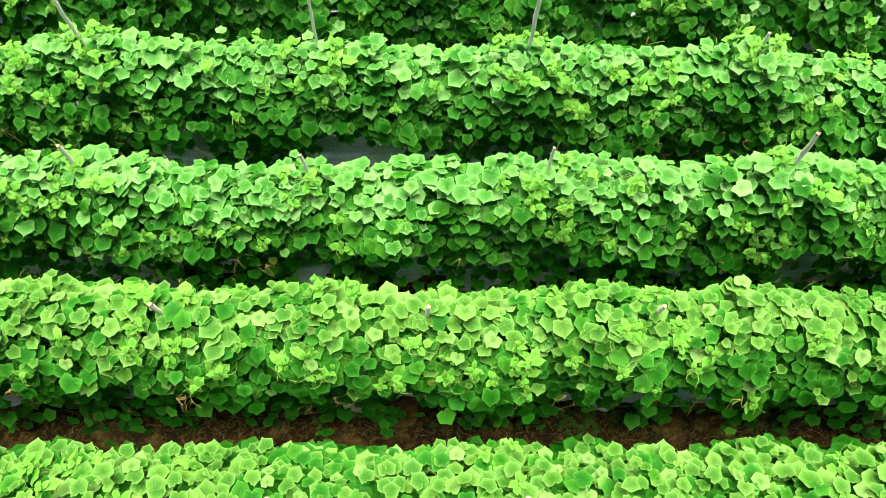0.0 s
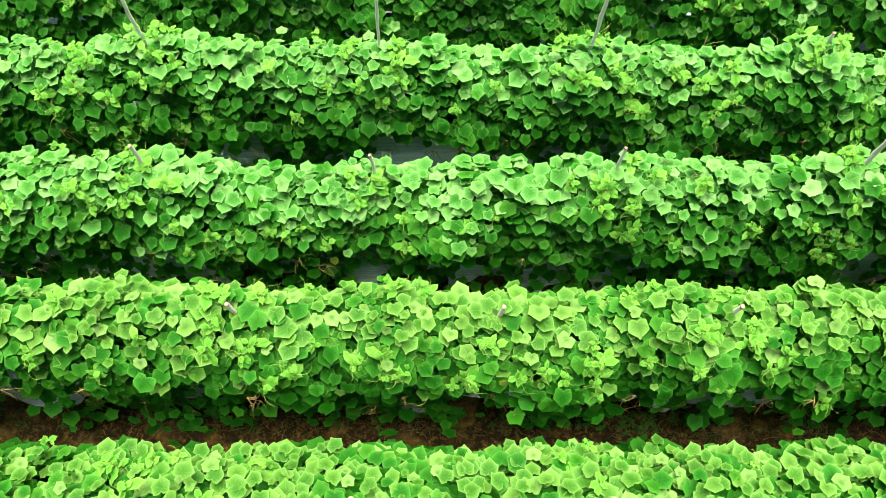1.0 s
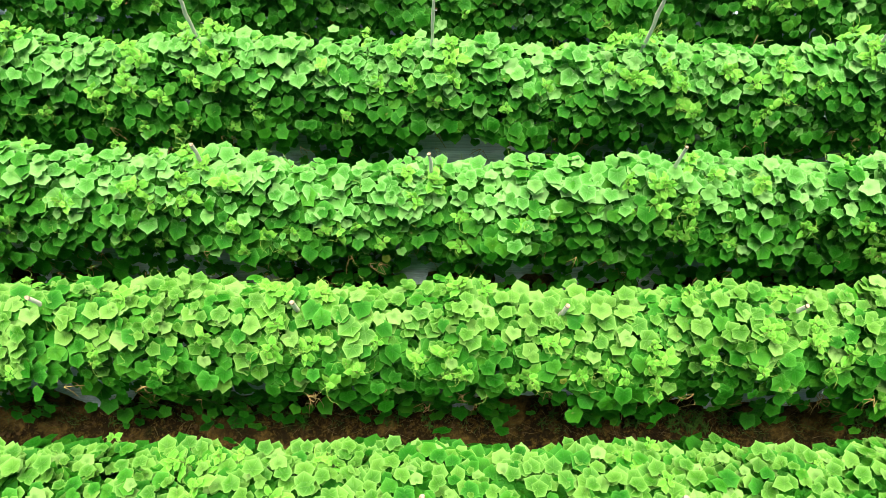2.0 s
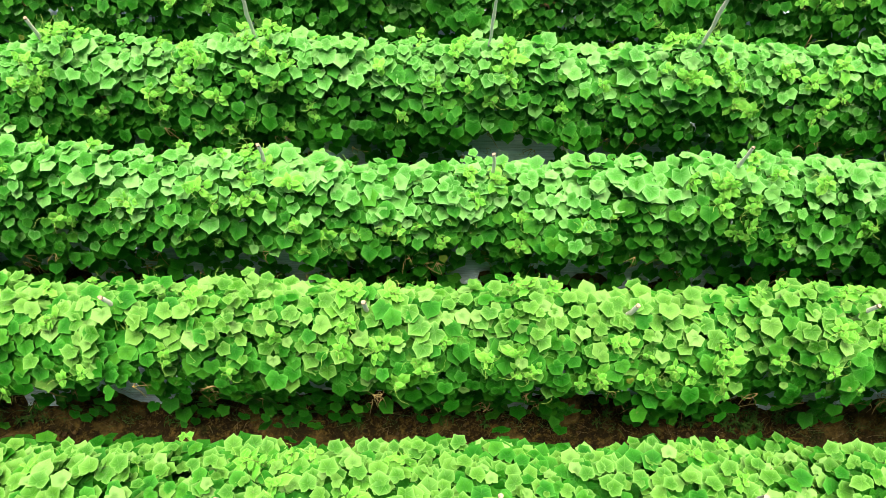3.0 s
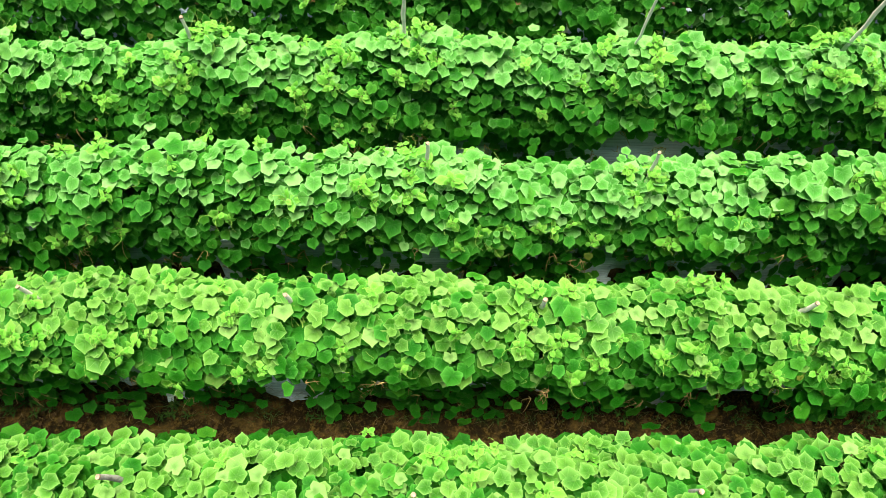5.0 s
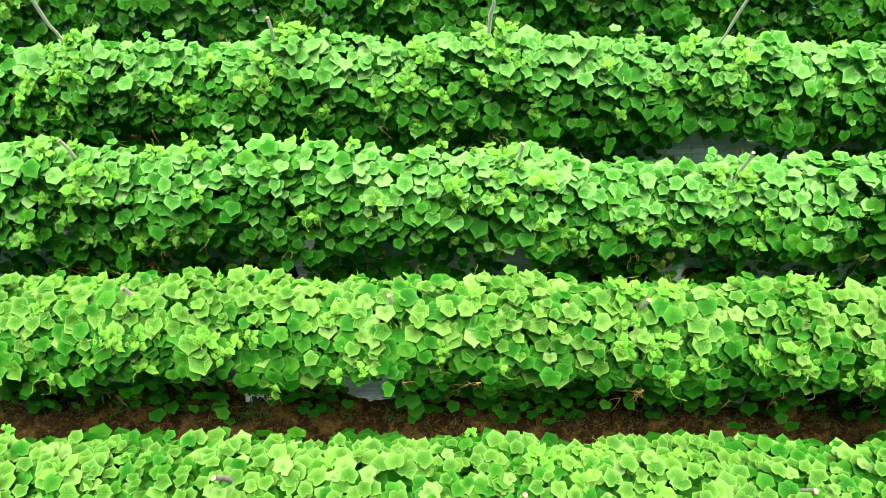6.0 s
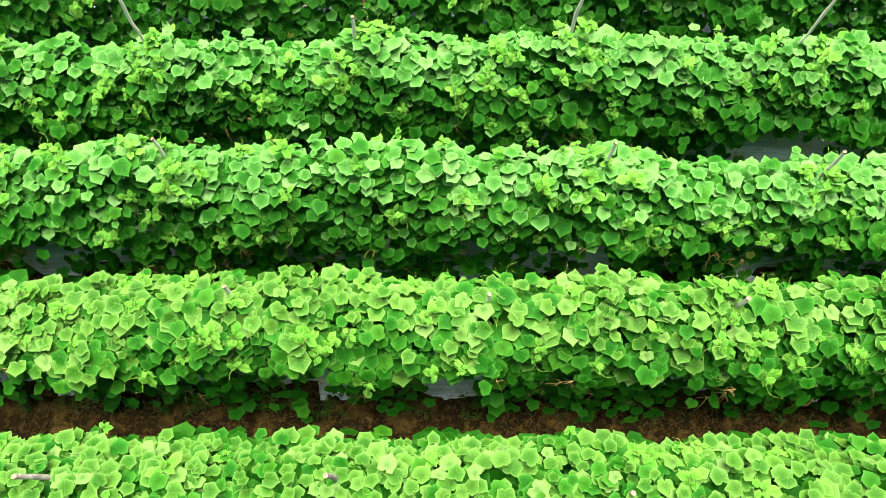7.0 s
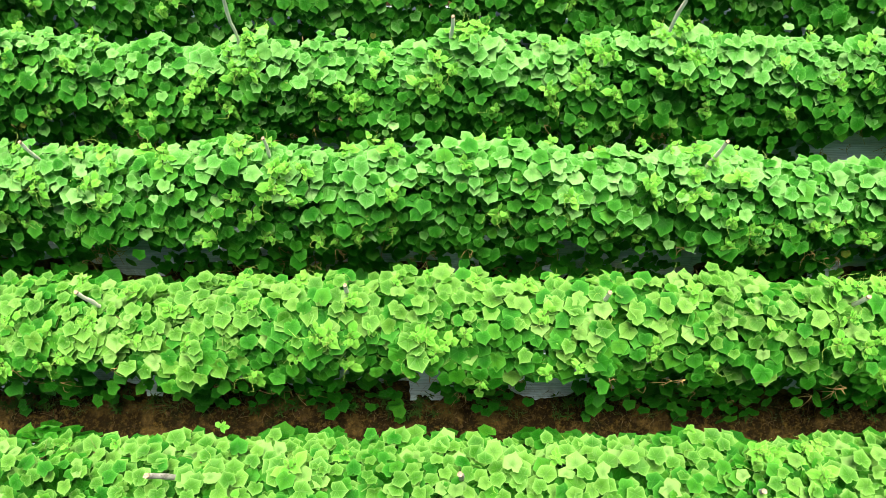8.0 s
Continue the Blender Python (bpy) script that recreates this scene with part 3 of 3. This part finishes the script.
        for j in (0, 2):
            stay = (((inner[j][2] - ox) / 0.08) ** 2 + ((inner[j][0][:, 1] + middle - oy) / 0.11) ** 2 > 1) | (inner[j][0][:, 2] < 1.1)
            inner[j] = tuple(g[stay] for g in inner[j])
        for i in range(7):
            rnd = random.Random(500 + i)
            top = Vector((ox + rnd.uniform(-.07, .07), oy + 0.10 - middle, 1.50))
            low = Vector((ox + 0.04 + rnd.uniform(-.03, .03), oy - 0.09 - middle, rnd.uniform(1.26, 1.36)))
            side = Vector((rnd.uniform(-.05, .05), 0, rnd.uniform(-.02, .05)))
            line = [top.lerp(low, t) + side * math.sin(3.14 * t) for t in np.linspace(0, 1, 8)]
            part("vine", mesh_from("vine", *tube(line, 0.0036, 6, 0.7), [TENDRIL]), row, "bare pale green stem in an opening of the leaves")
    kind = rng.integers(0, len(SHAPES), len(place))
    # a stretch of three hundred leaves on the camera's side as parts of their own
    stretch = np.abs(x + 2.2) + np.where(place[:, 1] < 0.12, 0.0, 50.0)
    # many crest leaves are paler: partly young, partly bright light put into colour
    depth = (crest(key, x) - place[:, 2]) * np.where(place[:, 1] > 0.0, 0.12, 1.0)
    lit_crest = rng.random(len(x)) < np.interp(depth, *({"a": ((0.10, 0.80), (0.92, 0.78)), "b": ((0.01, 0.14), (0.93, 0.11))}.get(key, ((0.04, 0.20), (0.95, 0.10))))) * (0.85 + 0.15 * np.sin(x * 2.9 + number * 2.0))
    stretch = np.where(lit_crest, 99.0, stretch)
    order = np.argsort(stretch, kind="stable")
    own, rest = order[:300], order[300:]
    rest = rest[~lit_crest[rest]]
    for i in own:
        m = Matrix.Identity(4)
        for c in range(3):
            for r in range(3):
                m[r][c] = axes[i][c][r]
            m[c][3] = place[i][c]
        part("leaf", LEAF_MESHES[kind[i]], row, matrix=m)
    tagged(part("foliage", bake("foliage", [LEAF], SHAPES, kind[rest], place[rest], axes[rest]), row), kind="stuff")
    # drifts of small young leaves
    sp, sa, sx = small[0]
    drift = np.sin(sx * 7.3 + number * 2) + np.sin(sx * 17.0 + sp[:, 2] * 9 + number) + np.sin(sp[:, 2] * 11 - sx * 3 + number)
    keep = drift + rng.normal(0, 0.4, len(sx)) > 1.7
    sp, sa = sp[keep], sa[keep]
    # the lightened crest leaves join the young ones in one mesh
    sp, sa = np.concatenate([sp, place[lit_crest]]), np.concatenate([sa, axes[lit_crest]])
    tagged(part("young_foliage", bake("young_foliage", [LIME_LIT if key in "ab" else YOUNG_LIT], SHAPES_CUP, rng.integers(0, len(SHAPES_CUP), len(sp)), sp, sa), row, "pale yellow-green young leaves, and crest leaves coloured as if brightly lit"), kind="stuff")
    ip, ia = (np.concatenate([g[i] for g in inner]) for i in range(2))
    tagged(part("inner_foliage", bake("inner_foliage", [LEAF], SHAPES_LOW, rng.integers(0, len(SHAPES_LOW), len(ip)), ip, ia), row), kind="stuff")

    # a few yellowing leaves low on the curtain
    count = 22 if key == "c" else 6
    x = rng.uniform(X0 + .5, X1 - .5, count)
    where, normal = outline(key, x, rng.uniform(-0.35, 0.25, count))
    turned = leaf_axes(where, normal, rng, rng.uniform(.3, .6, count), 0.2, rng.uniform(.05, .085, count))
    for i in range(count):
        m = Matrix.Identity(4)
        for c in range(3):
            for r in range(3):
                m[r][c] = turned[i][c][r]
            m[c][3] = where[i][c] + normal[i][c] * 0.02 - (middle if c == 1 else 0.0)
        part("leaf", OLD_MESHES[int(rng.integers(3))], row, "yellowing old leaf", m)

    # growing tips, many on the crest and down the front
    count = {"a": 80, "e": 35}.get(key, 118)
    x = np.sort(rng.uniform(X0 + .3, X1 - .3, count))
    s = np.where(rng.random(count) < 0.55, rng.uniform(0.15, 1.0, count), rng.uniform(1.0, 2.1, count))
    where, normal = outline(key, x, s)
    for i in range(count):
        n = Vector(normal[i])
        way = (n * 0.6 + Vector((rng.uniform(-.5, .5), -0.25, rng.uniform(.3, .8)))).normalized()
        p = Vector(where[i]) + n * 0.015 - Vector((0, middle, 0))
        scale = float(rng.uniform(.8, 1.35))
        m = Matrix.Translation(p) @ way.to_track_quat('Z', 'Y').to_matrix().to_4x4() @ Matrix.Rotation(float(rng.uniform(0, 6.28)), 4, 'Z') @ Matrix.Scale(scale, 4)
        stem, leaves = SHOOTS[int(rng.integers(len(SHOOTS)))]
        shoot = part("shoot", stem, row, "pale yellow-green growing tip with small leaves", m)
        for k, lm in leaves:
            part("leaf", YOUNG_MESHES[k], shoot, matrix=lm)
    # bunches of young shoots round the stakes' heads
    for at in BUNCHES[key]:
        x = at + rng.uniform(-.2, .2, 6)
        where, normal = outline(key, x, rng.uniform(0.95, 1.7, 6))
        for i in range(6):
            way = (Vector(normal[i]) * 0.6 + Vector((rng.uniform(-.6, .6), -0.2, rng.uniform(.2, .9)))).normalized()
            m = Matrix.Translation(Vector(where[i]) + Vector(normal[i]) * 0.02 - Vector((0, middle, 0))) @ way.to_track_quat('Z', 'Y').to_matrix().to_4x4() @ Matrix.Scale(float(rng.uniform(.9, 1.4)), 4)
            stem, leaves = SHOOTS[int(rng.integers(len(SHOOTS)))]
            shoot = part("shoot", stem, row, "pale yellow-green growing tip with small leaves", m)
            for k, lm in leaves:
                part("leaf", YOUNG_MESHES[k], shoot, matrix=lm)
    for tip in SPRIGS[key]:
        way = Vector((float(rng.uniform(-.35, .35)), -0.15, 1)).normalized()
        m = Matrix.Translation(Vector(tip) - way * 0.13 - Vector((0, middle, 0))) @ way.to_track_quat('Z', 'Y').to_matrix().to_4x4() @ Matrix.Scale(float(rng.uniform(.62, .82)), 4)
        stem, leaves = SHOOTS[int(rng.integers(len(SHOOTS)))]
        shoot = part("shoot", stem, row, "pale yellow-green growing tip with small leaves", m)
        for k, lm in leaves:
            part("leaf", YOUNG_MESHES[k], shoot, matrix=lm)
    # withered stems that hang in the thin foliage under the curtain
    if key in "bcd":
        x = rng.uniform(X0 + .3, X1 - .3, 90)
        where, normal = outline(key, x, rng.uniform(-0.55, 0.10, 90))
        for i in range(90):
            p = Vector(where[i]) + Vector(normal[i]) * 0.055 - Vector((0, middle, 0))
            m = Matrix.Translation(p) @ Matrix.Rotation(float(rng.uniform(-.6, .6)), 4, 'Y') @ Matrix.Rotation(float(rng.uniform(0, 6.28)), 4, 'Z') @ Matrix.Scale(float(rng.uniform(.7, 1.3)), 4)
            part("withered_stem", WITHERED[int(rng.integers(len(WITHERED)))], row, "thin dry brown stem", m)
    count = 36
    x = rng.uniform(X0 + .3, X1 - .3, count)
    s = rng.uniform(0.05, 2.2, count)
    where, normal = outline(key, x, s)
    for i in range(count):
        n = Vector(normal[i])
        way = (n + Vector((rng.uniform(-.8, .8), 0, rng.uniform(-.8, .5)))).normalized()
        p = Vector(where[i]) + n * 0.02 - Vector((0, middle, 0))
        m = Matrix.Translation(p) @ way.to_track_quat('Z', 'Y').to_matrix().to_4x4()
        part("tendril", TENDRILS[int(rng.integers(len(TENDRILS)))], row, matrix=m)
    for i in range(int((X1 - X0) / 0.36)):
        m = pose(X0 + .2 + i * .36 + float(rng.uniform(-.06, .06)), float(rng.uniform(-.1, .1)), BED_HIGH, 0, 0, float(rng.uniform(0, 360))) @ Matrix.Diagonal((1, 1, (ROWS[key][1] - 0.40) / 1.32, 1))
        part("vine", VINES[int(rng.integers(len(VINES)))], row, matrix=m)
    return row


for number, key in enumerate(ROWS):
    build_row(key, number)


# ---- stakes ----
def stake(x, y, foot_z, tip, radius, seed, label, wood):
    """A rough stick from the bed to its sawn tip, thicker at the knots."""
    rnd = random.Random(seed)
    a, b = Vector((x, y, foot_z)), Vector(tip)
    steps = 16
    line = [a.lerp(b, i / steps) + Vector((rnd.uniform(-.006, .006), rnd.uniform(-.006, .006), 0)) * (0 < i < steps) for i in range(steps + 1)]
    verts, faces = [], []
    for i, p in enumerate(line):
        knot = 1.18 if i % 4 == 2 else 1.0
        for k in range(8):
            t = 2 * math.pi * k / 8
            r = radius * knot * rnd.uniform(.93, 1.07)
            verts.append((p.x + r * math.cos(t) - x, p.y + r * math.sin(t) - y, p.z - foot_z))
    for i in range(steps):
        for k in range(8):
            q = (k + 1) % 8
            faces.append((i * 8 + k, i * 8 + q, (i + 1) * 8 + q, (i + 1) * 8 + k))
    faces.append(tuple(reversed(range(8))))
    ob = tagged(new("trellis_stake"), label, "stake", group="trellis stakes")
    ob.location = (x, y, foot_z)
    part("shaft", mesh_from("shaft", verts, faces, [wood]), ob)
    way = (b - a).normalized()
    ring = verts[-8:]
    top = [tuple(Vector(p) + way * rnd.uniform(.004, .02)) for p in ring]
    mid = tuple(sum((Vector(p) for p in top), Vector()) / 8)
    cap_faces = [(k, (k + 1) % 8, 8 + (k + 1) % 8, 8 + k) for k in range(8)] + [(8 + k, 8 + (k + 1) % 8, 16) for k in range(8)]
    part("sawn_end", mesh_from("sawn_end", ring + top + [mid], cap_faces, [CUT], flat=True), ob, "raw pale sawn end")
    return ob


def stake_row(foot_y, seed, sticks):
    """One row's stakes: foot x, tip x, tip y, tip z, thickness."""
    peeled = foot_y > 1
    label = "pale peeled wooden stake rising out of the leaves" if peeled else "weathered grey wooden stake rising out of the leaves"
    for i, (foot_x, tip_x, tip_y, tip_z, thick) in enumerate(sticks):
        stake(foot_x, foot_y, BED_HIGH * 0.6, (tip_x, tip_y, tip_z), thick, seed + i, label, PALE_STAKE if peeled else STAKE)


stake_row(0.12, 300, ((-5.85, -6.14, 0.11, 1.82, 0.016), (-4.32, -4.36, 0.14, 1.84, 0.016), (-2.6, -2.6, 0.08, 1.66, 0.016), (-0.9, -0.98, 0.12, 1.76, 0.016), (0.75, 0.45, 0.13, 1.84, 0.017)))
stake_row(1.24, 305, ((-6.85, -6.85, 1.24, 1.66, 0.014), (-5.17, -5.08, 1.25, 1.83, 0.014), (-3.41, -3.43, 1.24, 1.76, 0.014), (-1.8, -1.81, 1.24, 1.72, 0.015), (-0.2, -0.11, 1.25, 1.68, 0.015), (1.33, 1.32, 1.24, 1.76, 0.014)))
stake_row(2.3, 311, ((-7.5, -7.42, 2.3, 1.73, 0.012), (-5.8, -5.71, 2.3, 1.8, 0.012), (-2.66, -2.57, 2.31, 1.77, 0.013), (-0.93, -0.99, 2.31, 1.66, 0.012), (0.73, 0.7, 2.3, 1.8, 0.012), (2.5, 2.32, 2.3, 2, 0.015)))
stake_row(3.4, 317, ((-6.2, -6.09, 3.4, 1.98, 0.013), (-4.52, -4.43, 3.4, 1.69, 0.014), (-2.85, -2.76, 3.4, 1.98, 0.014), (-1.07, -0.97, 3.4, 1.98, 0.011), (0.6, 0.63, 3.4, 1.99, 0.015), (2.45, 2.37, 3.4, 1.58, 0.013)))


# ---- what lies on the paths ----
PATHS = ((0.50, 0.88, 1.0), (1.62, 1.95, 0.5), (2.7, 3.05, 0.4))


def build_clods():
    rng = np.random.default_rng(5)
    verts, faces = [], []
    for lo, hi, share in PATHS:
        for _ in range(int(1300 * share)):
            x, y = rng.uniform(X0, X1), rng.uniform(lo - .05, hi + .05)
            r = rng.uniform(.004, .012) * (2.2 if rng.random() < .08 else 1)
            base = len(verts)
            for dx, dy, dz in ((1, 0, 0), (.5, .87, .1), (-.5, .87, -.1), (-1, 0, 0), (-.5, -.87, .1), (.5, -.87, -.1), (.1, 0, .8), (0, 0, -.6)):
                verts.append((x + r * dx * rng.uniform(.4, 1.5), y + r * dy * rng.uniform(.4, 1.3), r * .3 + r * dz * rng.uniform(.6, 1.3)))
            for k in range(6):
                faces.append((base + k, base + (k + 1) % 6, base + 6))
                faces.append((base + (k + 1) % 6, base + k, base + 7))
    ob = new("soil_clods", mesh_from("soil_clods", verts, faces, [CLOD], flat=True))
    return tagged(ob, "crumbled brown clods of soil on the path", "soil", kind="stuff")


def build_litter():
    rng = np.random.default_rng(6)
    places, axes = [], []
    for lo, hi, share in PATHS:
        n = int(330 * share)
        p = np.stack([rng.uniform(X0, X1, n), rng.uniform(lo, hi + .1, n), rng.uniform(.012, .03, n)], -1)
        face = unit(np.array([0, 0, 1.0]) + rng.normal(0, .4, (n, 3)))
        d = rng.normal(0, 1, (n, 3))
        tip = unit(d - face * (d * face).sum(1)[:, None])
        size = rng.uniform(.015, .05, n)[:, None]
        places.append(p)
        axes.append(np.stack([np.cross(tip, face) * size, tip * size, face * size * 3.5], 1))
    p, a = np.concatenate(places), np.concatenate(axes)
    ob = new("dry_leaf_litter", bake("dry_leaf_litter", [LITTER], SHAPES_LOW, rng.integers(0, len(SHAPES_LOW), len(p)), p, a))
    return tagged(ob, "curled brown dead leaves lying on the soil", "leaf litter", kind="stuff")


def build_grass():
    rng = np.random.default_rng(7)
    verts, faces = [], []
    tufts = [(rng.uniform(X0, X1), rng.choice((0.80, 0.86, 0.74, 0.92))) for _ in range(260)]
    tufts += [(rng.uniform(X0, X1), rng.uniform(1.75, 1.95)) for _ in range(40)]
    for tx, ty in tufts:
        for _ in range(int(rng.integers(5, 16))):
            x, y = tx + rng.normal(0, .05), ty + rng.normal(0, .03)
            a, h, lean, w = rng.uniform(0, 6.28), rng.uniform(.04, .14), rng.uniform(.3, 1.1), rng.uniform(.0015, .0035)
            ca, sa = math.cos(a), math.sin(a)
            base = len(verts)
            for t in (0, .5, 1):
                out = lean * h * t * t
                ww = w * (1 - t * .9)
                verts.append((x + ca * out - sa * ww, y + sa * out + ca * ww, h * t * (1 - .3 * t * lean)))
                verts.append((x + ca * out + sa * ww, y + sa * out - ca * ww, h * t * (1 - .3 * t * lean)))
            faces += [(base, base + 1, base + 3, base + 2), (base + 2, base + 3, base + 5, base + 4)]
    ob = new("path_grass", mesh_from("path_grass", verts, faces, [GRASS]))
    return tagged(ob, "thin tufts of dark green grass along the path", "grass", kind="stuff")


def build_weeds():
    """Low rosettes of narrow leaves, in drifts at the foot of the second row."""
    rng = np.random.default_rng(8)
    verts, faces = [], []
    for _ in range(420):
        x = rng.uniform(X0, X1)
        if math.sin(x * 2.1) + math.sin(x * 5.3 + 1) < -0.2:
            continue
        y, leaves, turn = rng.uniform(.70, .92), int(rng.integers(6, 14)), rng.uniform(0, 6.28)
        for k in range(leaves):
            a = turn + k * 2.4 + rng.uniform(-.3, .3)
            long, wide, rise = rng.uniform(.02, .065), rng.uniform(.003, .009), rng.uniform(.25, 1.1)
            ca, sa = math.cos(a), math.sin(a)
            base = len(verts)
            for t, w in ((0.05, .25), (.35, .9), (.65, .8), (1.0, .05)):
                out, z = long * t, .03 + .09 * (k / leaves) + long * rise * (t - .7 * t * t)
                for side in (-1, 0, 1):
                    verts.append((x + ca * out - sa * w * wide * side, y + sa * out + ca * w * wide * side, z + .004 * abs(side)))
            for r in range(3):
                for c in range(2):
                    i = base + r * 3 + c
                    faces.append((i, i + 3, i + 4, i + 1))
    ob = new("weeds", mesh_from("weeds", verts, faces, [WEED]))
    return tagged(ob, "low dark green weeds with narrow leaves beside the path", "weeds", kind="stuff")


def build_straw():
    """Thin dead stems and root fibres strewn along the bed's foot."""
    rng = np.random.default_rng(9)
    verts, faces = [], []
    for _ in range(1200):
        x, y = rng.uniform(X0, X1), rng.uniform(.66, .98) if rng.random() < .75 else rng.uniform(1.7, 2.02)
        a, long, bend = rng.uniform(0, 6.28), rng.uniform(.03, .14), rng.uniform(-.6, .6)
        pts = []
        for i in range(5):
            t = i / 4
            pts.append((x + math.cos(a + bend * t) * long * t, y + math.sin(a + bend * t) * long * t * .8, .02 + float(bed_height(y - (1.24 if y < 1.5 else 2.30))) * .9 + .03 * math.sin(t * 3.1) * rng.random()))
        v, f = tube(pts, rng.uniform(.0009, .0022), 4, .5)
        base = len(verts)
        verts += [tuple(p) for p in v]
        faces += [tuple(i + base for i in g) for g in f]
    ob = new("dry_straw", mesh_from("dry_straw", verts, faces, [STRAW]))
    return tagged(ob, "thin tan dead stems and roots on the soil", "straw", kind="stuff")


build_clods()
build_litter()
build_grass()
build_weeds()
build_straw()
